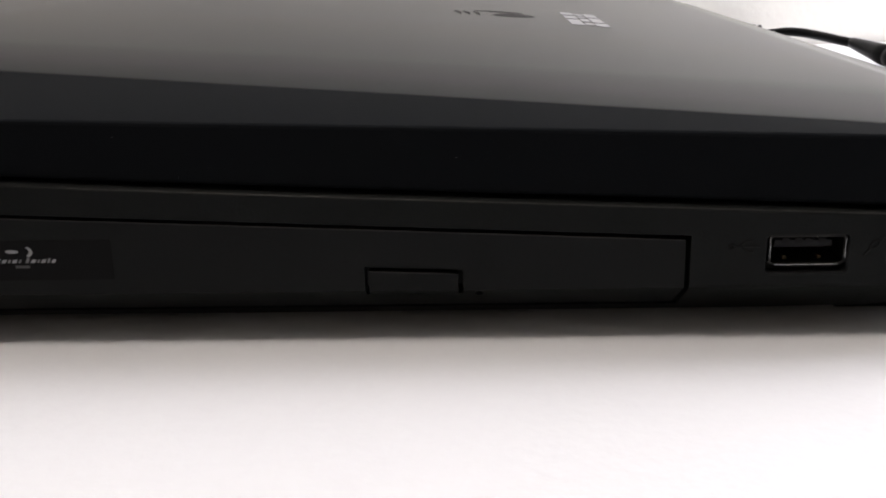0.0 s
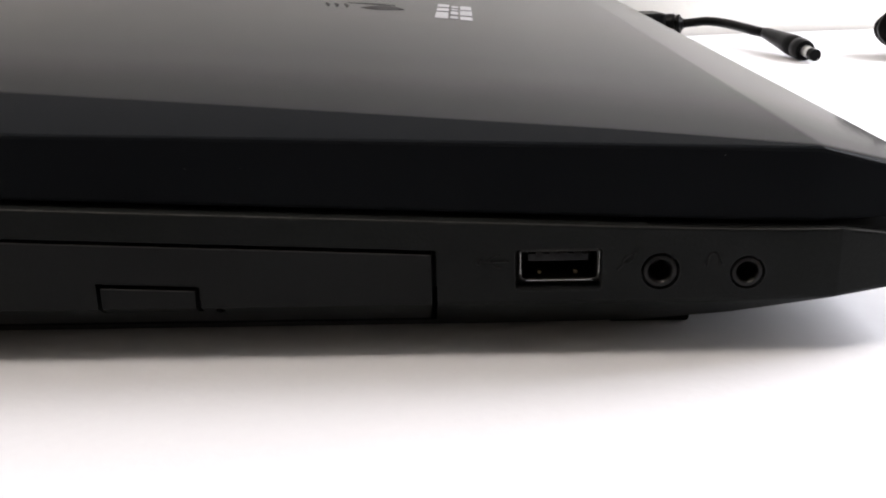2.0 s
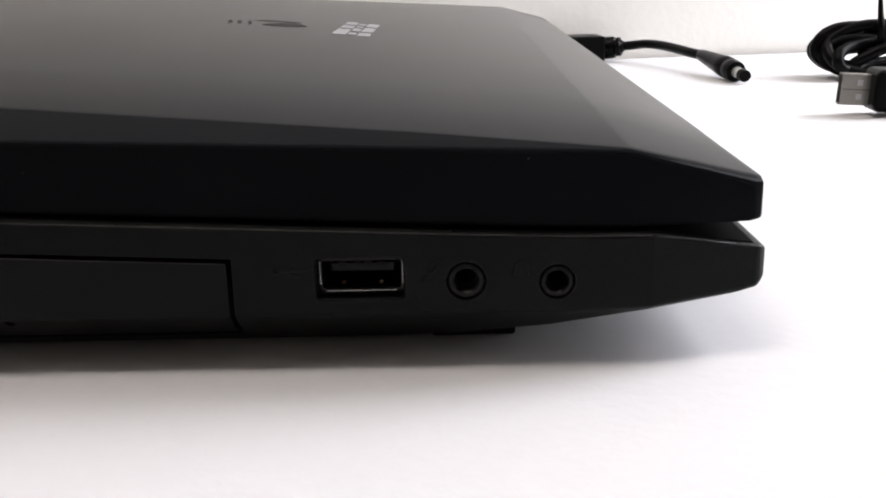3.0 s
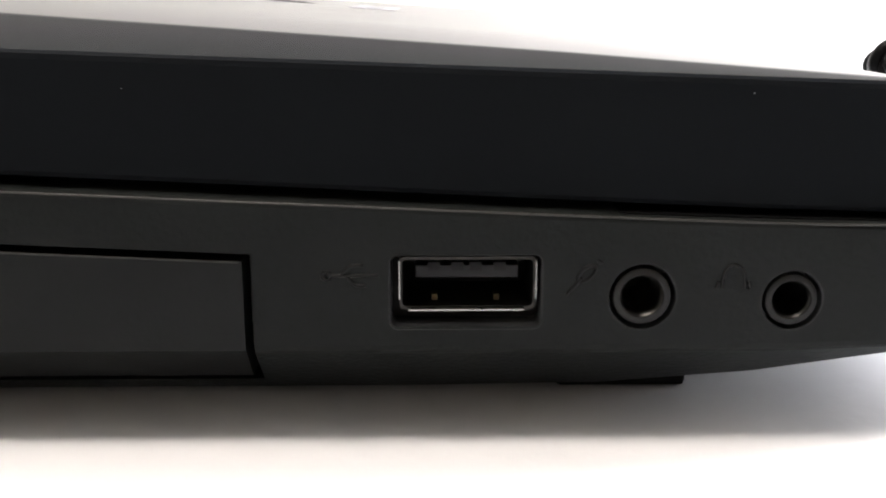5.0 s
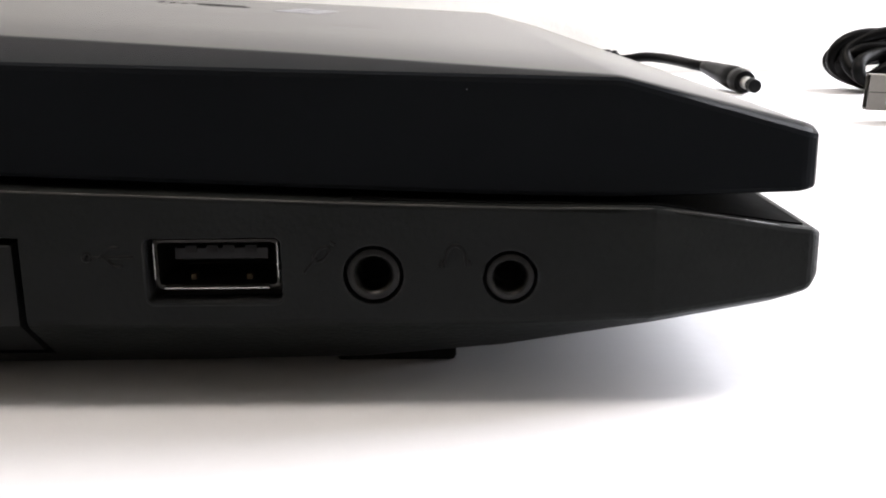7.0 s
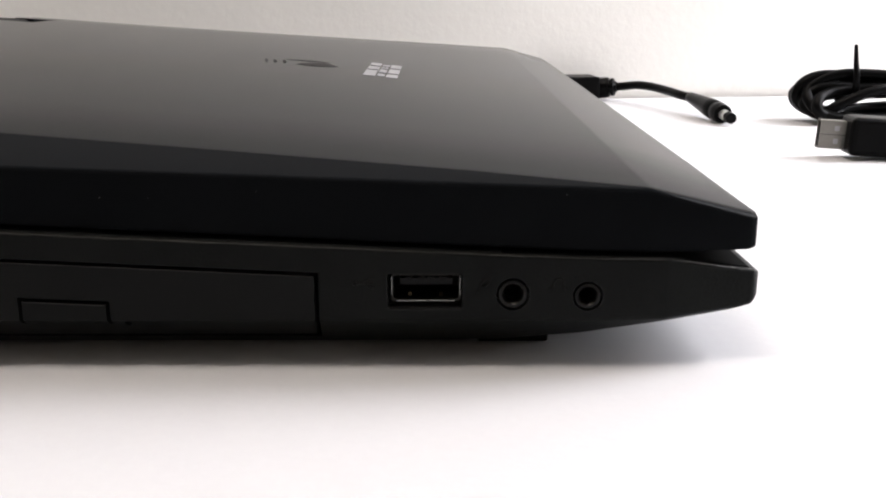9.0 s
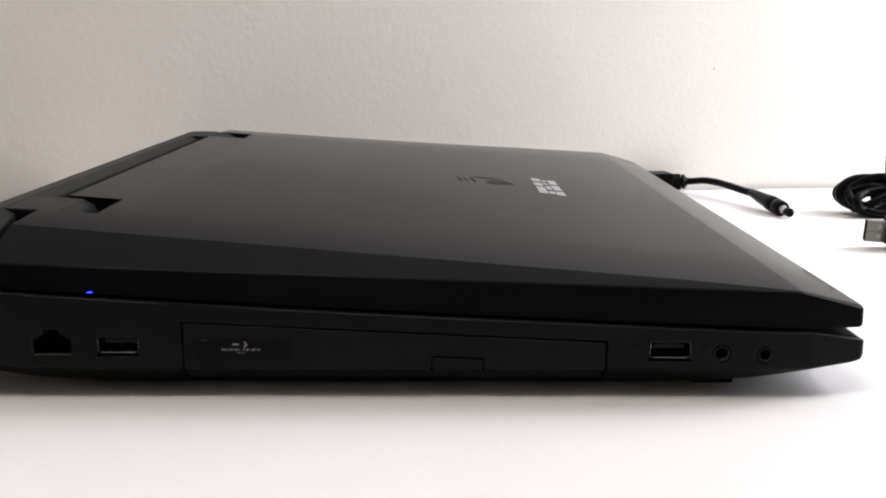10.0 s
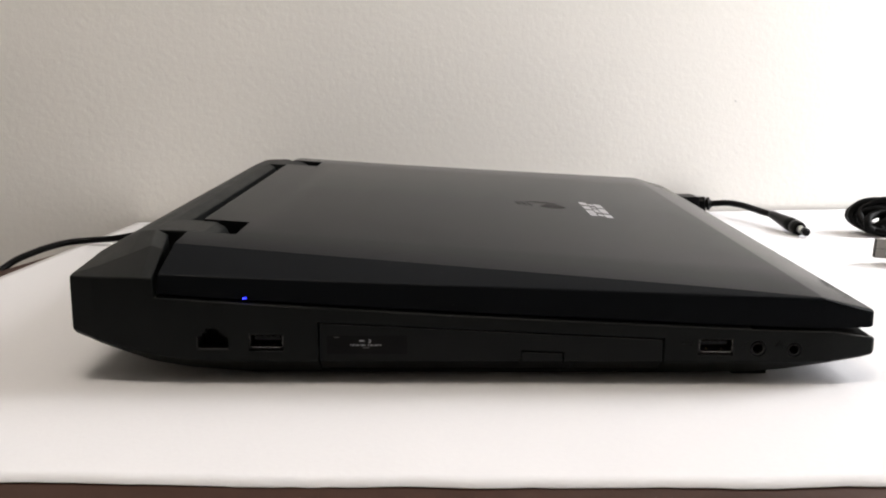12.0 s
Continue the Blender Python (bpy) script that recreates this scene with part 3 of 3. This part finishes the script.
for x in (0.050, 0.070, 0.095, 0.127, 0.160, 0.1965, 0.230, 0.2645, 0.284, 0.298):
    rings.append(lid_ring(x, 0.0020, along(x, CREASE_Z), along(x, FACET_Y), lid_plane(x) - along(x, CROWN), z_mid=lid_plane(x)))
rings.append(lid_ring(0.3186, 0.0058, 0.0338, 0.0075, 0.0346, z_bot=0.0272, x_mid=0.3190))
rings.append(lid_ring(0.3202, 0.0070, 0.0334, 0.0090, 0.0340, z_bot=0.0275, x_mid=0.3205))
lid = part("lid", loft(rings), RUBBER, laptop, bevel=0.0007, angle=9)
notches = [box(0.010, 0.0562, 0.0505, 0.0822, 0.0375, 0.075), box(0.010, 0.0562, W - 0.0822, W - 0.0505, 0.0375, 0.075)]
carve(lid, notches)

for y0 in (0.0515, W - 0.0812):
    pr = [(0.012, 0.0440), (0.012, 0.0575), (0.020, 0.0588), (0.034, 0.0583), (0.0410, 0.0576), (0.0452, 0.0553), (0.0470, 0.0515), (0.0470, 0.0410)]
    part("hinge", prism(pr, y0, y0 + 0.0297, lambda u, v, d: (u, d, v)), PLASTIC, laptop, "black hinge cover", bevel=0.0008)


def on_lid(u, v, d):
    """u along the laptop's depth, v across it, d above the lid's face."""
    return (u, v, lid_plane(u) + d)


# brand marks as plain shapes: rows of slanted silver blocks, and a dark eye-like inlay
def lens(cx, cy, length, width, degrees, n=10):
    """A slim leaf shape, turned by an angle."""
    top = [(-length + 2 * length * k / n, width * math.sin(math.pi * k / n)) for k in range(n)]
    low = [(length - 2 * length * k / n, -0.35 * width * math.sin(math.pi * k / n)) for k in range(n)]
    c, t = math.cos(radians(degrees)), math.sin(radians(degrees))
    return [(cx + a * c - b * t, cy + a * t + b * c) for a, b in top + low]


LOGO_Y = 0.1830
for x0, x1, cuts in ((0.2312, 0.2356, ((0.000, 0.024), (0.0265, 0.0405), (0.0435, 0.0570))), (0.2363, 0.2390, ((0.002, 0.012), (0.0165, 0.0300), (0.0335, 0.0400), (0.0440, 0.0520))), (0.2397, 0.2438, ((-0.001, 0.0125), (0.0155, 0.0350), (0.0375, 0.0545)))):
    for a, b in cuts:
        y1, y2 = LOGO_Y + a - (x0 - 0.2312) * 0.35, LOGO_Y + b - (x0 - 0.2312) * 0.35
        part("logo_block", prism([(x0, y1 + 0.0016), (x1, y1), (x1, y2 - 0.0016), (x0, y2)], 0.00012, -0.0006, on_lid), CHROME_LOGO, lid, "silver inlaid logo block")
part("emblem", prism(lens(0.2122, 0.2085, 0.0078, 0.0125, 0), 0.00010, -0.0006, on_lid), EMBLEM, lid, "dark leaf-shaped inlaid emblem")
part("emblem", prism(lens(0.2068, 0.2255, 0.0090, 0.0028, -8), 0.00010, -0.0006, on_lid), EMBLEM, lid, "dark inlaid emblem stroke")
for u in (0.1915, 0.1948, 0.1984):
    part("emblem", prism(lens(u, 0.2155, 0.0085, 0.0011, -80), 0.00010, -0.0006, on_lid), EMBLEM, lid, "dark inlaid emblem stroke")

# ================= cables beside and behind the laptop =================
power = thing("power_lead", "black power lead with barrel plug lying on white paper", "cable")
tip_way = Vector((0.13, -0.98, -0.078)).normalized()
tip = Vector((0.4103, 0.3365, TABLE + 0.0043))
q = Matrix.Translation(tip) @ tip_way.to_track_quat("Z", "Y").to_matrix().to_4x4()
part("barrel", turned([(0.0012, 0.0), (0.0012, -0.001), (0.0027, -0.001), (0.0027, -0.0105)], q, 20), PLUG_STEEL, power, "bright steel barrel tip")
part("barrel_insulator", turned([(0.0029, 0.0004), (0.0030, -0.0034), (0.0012, -0.0035)], q, 20), CABLE, power)
part("plug_body", turned([(0.0040, -0.0098), (0.0049, -0.0104), (0.0053, -0.0130), (0.0054, -0.0170), (0.0050, -0.0176), (0.0050, -0.0196), (0.0054, -0.0202), (0.0053, -0.0270), (0.0048, -0.0320), (0.0044, -0.0380), (0.0040, -0.0440), (0.0034, -0.0520), (0.0031, -0.0570), (0.0026, -0.0590)], q, 20), CABLE, power, "moulded black plug body", smooth=True, sharp=40)
back = tip - tip_way * 0.057
box_end = Vector((0.3660, 0.4540, TABLE + 0.0083))
part("lead", tube([back, (0.3983, 0.402, 0.0146), (0.3946, 0.414, 0.0153), (0.3890, 0.430, 0.0160), (0.3821, 0.442, 0.0160), (0.3761, 0.450, 0.0146), box_end], 0.0026, 12), CABLE, power, smooth=True)
out = (Vector((0.3761, 0.450, 0.0146)) - box_end).normalized()
m = Matrix.Translation(box_end) @ out.to_track_quat("Z", "Y").to_matrix().to_4x4()
part("strain_relief_collar", turned([(0.0066, -0.0070), (0.0064, -0.0010), (0.0060, 0.0006), (0.0038, 0.0008), (0.0036, 0.0018)], m, 20), CABLE, power, smooth=True, sharp=40)
part("strain_relief_ring", turned([(0.0030, 0.0016), (0.0054, 0.0018), (0.0056, 0.0024), (0.0054, 0.0038), (0.0040, 0.0042), (0.0030, 0.0056)], m, 20), CABLE, power, smooth=True, sharp=40)
conv = part("connector_box", box(-0.042, 0.0, -0.0105, 0.0105, 0.0, 0.0155, bevel=0.0018, seg=3), CABLE, power, "black moulded connector box")
conv.matrix_world = pose(0.3585, 0.4560, TABLE, 0, 0, 8)

rear_lead = thing("rear_power_cable", "black power cable running off the table edge", "cable")
part("lead", tube([(0.004, 0.318, 0.027), (-0.03, 0.311, 0.019), (-0.0762, 0.3025, 0.0110), (-0.0968, 0.3060, 0.0085), (-0.1143, 0.2992, 0.0076), (-0.1230, 0.2675, 0.0073), (-0.1290, 0.2365, 0.0040), (-0.1370, 0.215, -0.010), (-0.144, 0.200, -0.06), (-0.147, 0.190, -0.20), (-0.16, 0.20, -0.73)], 0.0022, 12), CABLE, rear_lead, smooth=True)

# usb plug standing on its edge, with its body
stick = thing("usb_plug", "black usb plug with bare steel connector on white paper", "usb plug", at=(0.4205, 0.244, TABLE))
bpy.context.view_layer.update()
TURN = pose(0.4197, 0.2425, TABLE + 0.0022, 0, 3.2, -3)
shell_bm = bmesh.new()
o, i = [rounded(-0.00225 + k, 0.00225 - k, 0.0022 + k, 0.0142 - k, 0.0005) for k in (0, 0.0004)]
rows = [[shell_bm.verts.new((d, u, v)) for u, v in line] for line, d in ((o, 0.0), (o, 0.0112), (i, 0.0112), (i, 0.0))]
for ra, rb in zip(rows, rows[1:] + rows[:1]):
    for k in range(len(ra)):
        j = (k + 1) % len(ra)
        shell_bm.faces.new((ra[k], ra[j], rb[j], rb[k]))
shell = part("steel_connector", shell_bm, CONNECTOR, stick, "bright steel connector with two openings")
shell.matrix_world = TURN
for nm, bm, mt in (("connector_filling", box(0.0010, 0.0110, -0.0004, 0.0018, 0.0028, 0.0136), CAVITY),
                   ("connector_opening", box(0.0060, 0.0080, -0.00232, -0.0021, 0.0044, 0.0066), SILVER_INK),
                   ("connector_opening", box(0.0060, 0.0080, -0.00232, -0.0021, 0.0098, 0.0120), SILVER_INK),
                   ("connector_seam", box(0.0004, 0.0110, -0.00230, -0.0021, 0.0081, 0.00835), CAVITY)):
    part(nm, bm, mt, shell)
part("plug_body", box(0.0108, 0.0540, -0.0098, 0.0060, 0.0006, 0.0168, bevel=0.0024, seg=3), CABLE, stick, "moulded black plug body").matrix_world = TURN

coil = thing("cable_coil", "coiled black cable bound with a twist tie", "cable", at=(0.486, 0.357, TABLE))
rng = random.Random(4)
for k, (rx, rz, dx, dy, dz) in enumerate(((0.0420, 0.0122, 0.001, 0.000, 0.0155), (0.0405, 0.0105, 0.002, 0.0060, 0.0148), (0.0390, 0.0118, 0.002, -0.0060, 0.0150), (0.0360, 0.0085, 0.001, -0.0100, 0.0130),
                                          (0.0345, 0.0072, 0.004, 0.0030, 0.0120), (0.0380, 0.0095, 0.0, 0.0110, 0.0142), (0.0410, 0.0090, 0.003, -0.0030, 0.0122), (0.0330, 0.0060, 0.002, 0.0080, 0.0100), (0.0340, 0.0030, 0.009, -0.0080, 0.0070), (0.0300, 0.0100, 0.014, 0.0020, 0.0150))):
    cx, cy, cz = 0.4908 + dx, 0.354 + dy, TABLE + dz * 0.89
    tilt, ph = rng.uniform(-0.03, 0.05), rng.uniform(0, 6)
    pts = []
    for n in range(19):
        an = 2 * math.pi * n / 18
        a, b = math.cos(an), math.sin(an)
        a, b = math.copysign(abs(a) ** 0.6, a) * rx, math.copysign(abs(b) ** 0.9, b) * rz * 0.92 * (1 + 0.12 * math.sin(3 * an + ph))
        pts.append((cx + a, cy + b * 0.5 + 0.0035 * math.sin(2 * an + ph), max(cz + b + a * tilt, TABLE + 0.0029)))
    part("loop", tube(pts, 0.0029, 10, 5), CABLE, coil, smooth=True)
part("loop", tube([(0.4600, 0.3450, TABLE + 0.0045), (0.4680, 0.3430, TABLE + 0.0105), (0.4800, 0.3420, TABLE + 0.0160), (0.4940, 0.3440, TABLE + 0.0190), (0.5140, 0.3500, TABLE + 0.0170), (0.5320, 0.3570, TABLE + 0.0090)], 0.0028, 10, 6), CABLE, coil, smooth=True)
part("tie", tube([(0.4785, 0.348, TABLE + 0.012), (0.4768, 0.345, TABLE + 0.024), (0.4764, 0.347, TABLE + 0.033), (0.4764, 0.349, TABLE + 0.0410)], [0.0019, 0.0017, 0.0013, 0.0009], 8), CABLE, coil, "thin black twist tie end", smooth=True)

# lamp on the ceiling
lamp = thing("ceiling_lamp", "oblong white ceiling lamp, lit", "lamp")
for nm, bm, mt in (("lamp_frame", box(-1.00, -0.28, -0.73, -0.29, CEIL_Z - 0.03, CEIL_Z - 0.001, bevel=0.004), WHITEWOOD), ("diffuser", box(-0.97, -0.31, -0.71, -0.31, CEIL_Z - 0.045, CEIL_Z - 0.03, bevel=0.004), LAMP_GLASS)):
    ob = part(nm, bm, mt, lamp)
    ob.matrix_world = ROOM

nail = part("nail", turned([(0.0005, -0.004), (0.0004, 0.0001), (0.0006, 0.0001), (0.0006, 0.0002)], ROOM @ pose(-0.0983, 0.0, 0.0983, 90, 0, 0), 12), GREY_INK)
tagged(nail, "tiny grey nail head in the painted wall", "nail")

specks = bmesh.new()
rng = random.Random(11)
for k in range(7):
    x, z = rng.uniform(0.12, 0.285), rng.uniform(0.0, 1.0)
    z = lid_bottom(x) + 0.001 + z * (along(x, CREASE_Z) - lid_bottom(x) - 0.002)
    h = rng.uniform(0.00003, 0.00006)
    box(x - h, x + h * rng.uniform(0.8, 2.0), 0.0019, 0.00205, z - h, z + h * 0.8, bm=specks)
part("dust", specks, SILVER_INK, lid, "pale lint specks")["kind"] = "stuff"
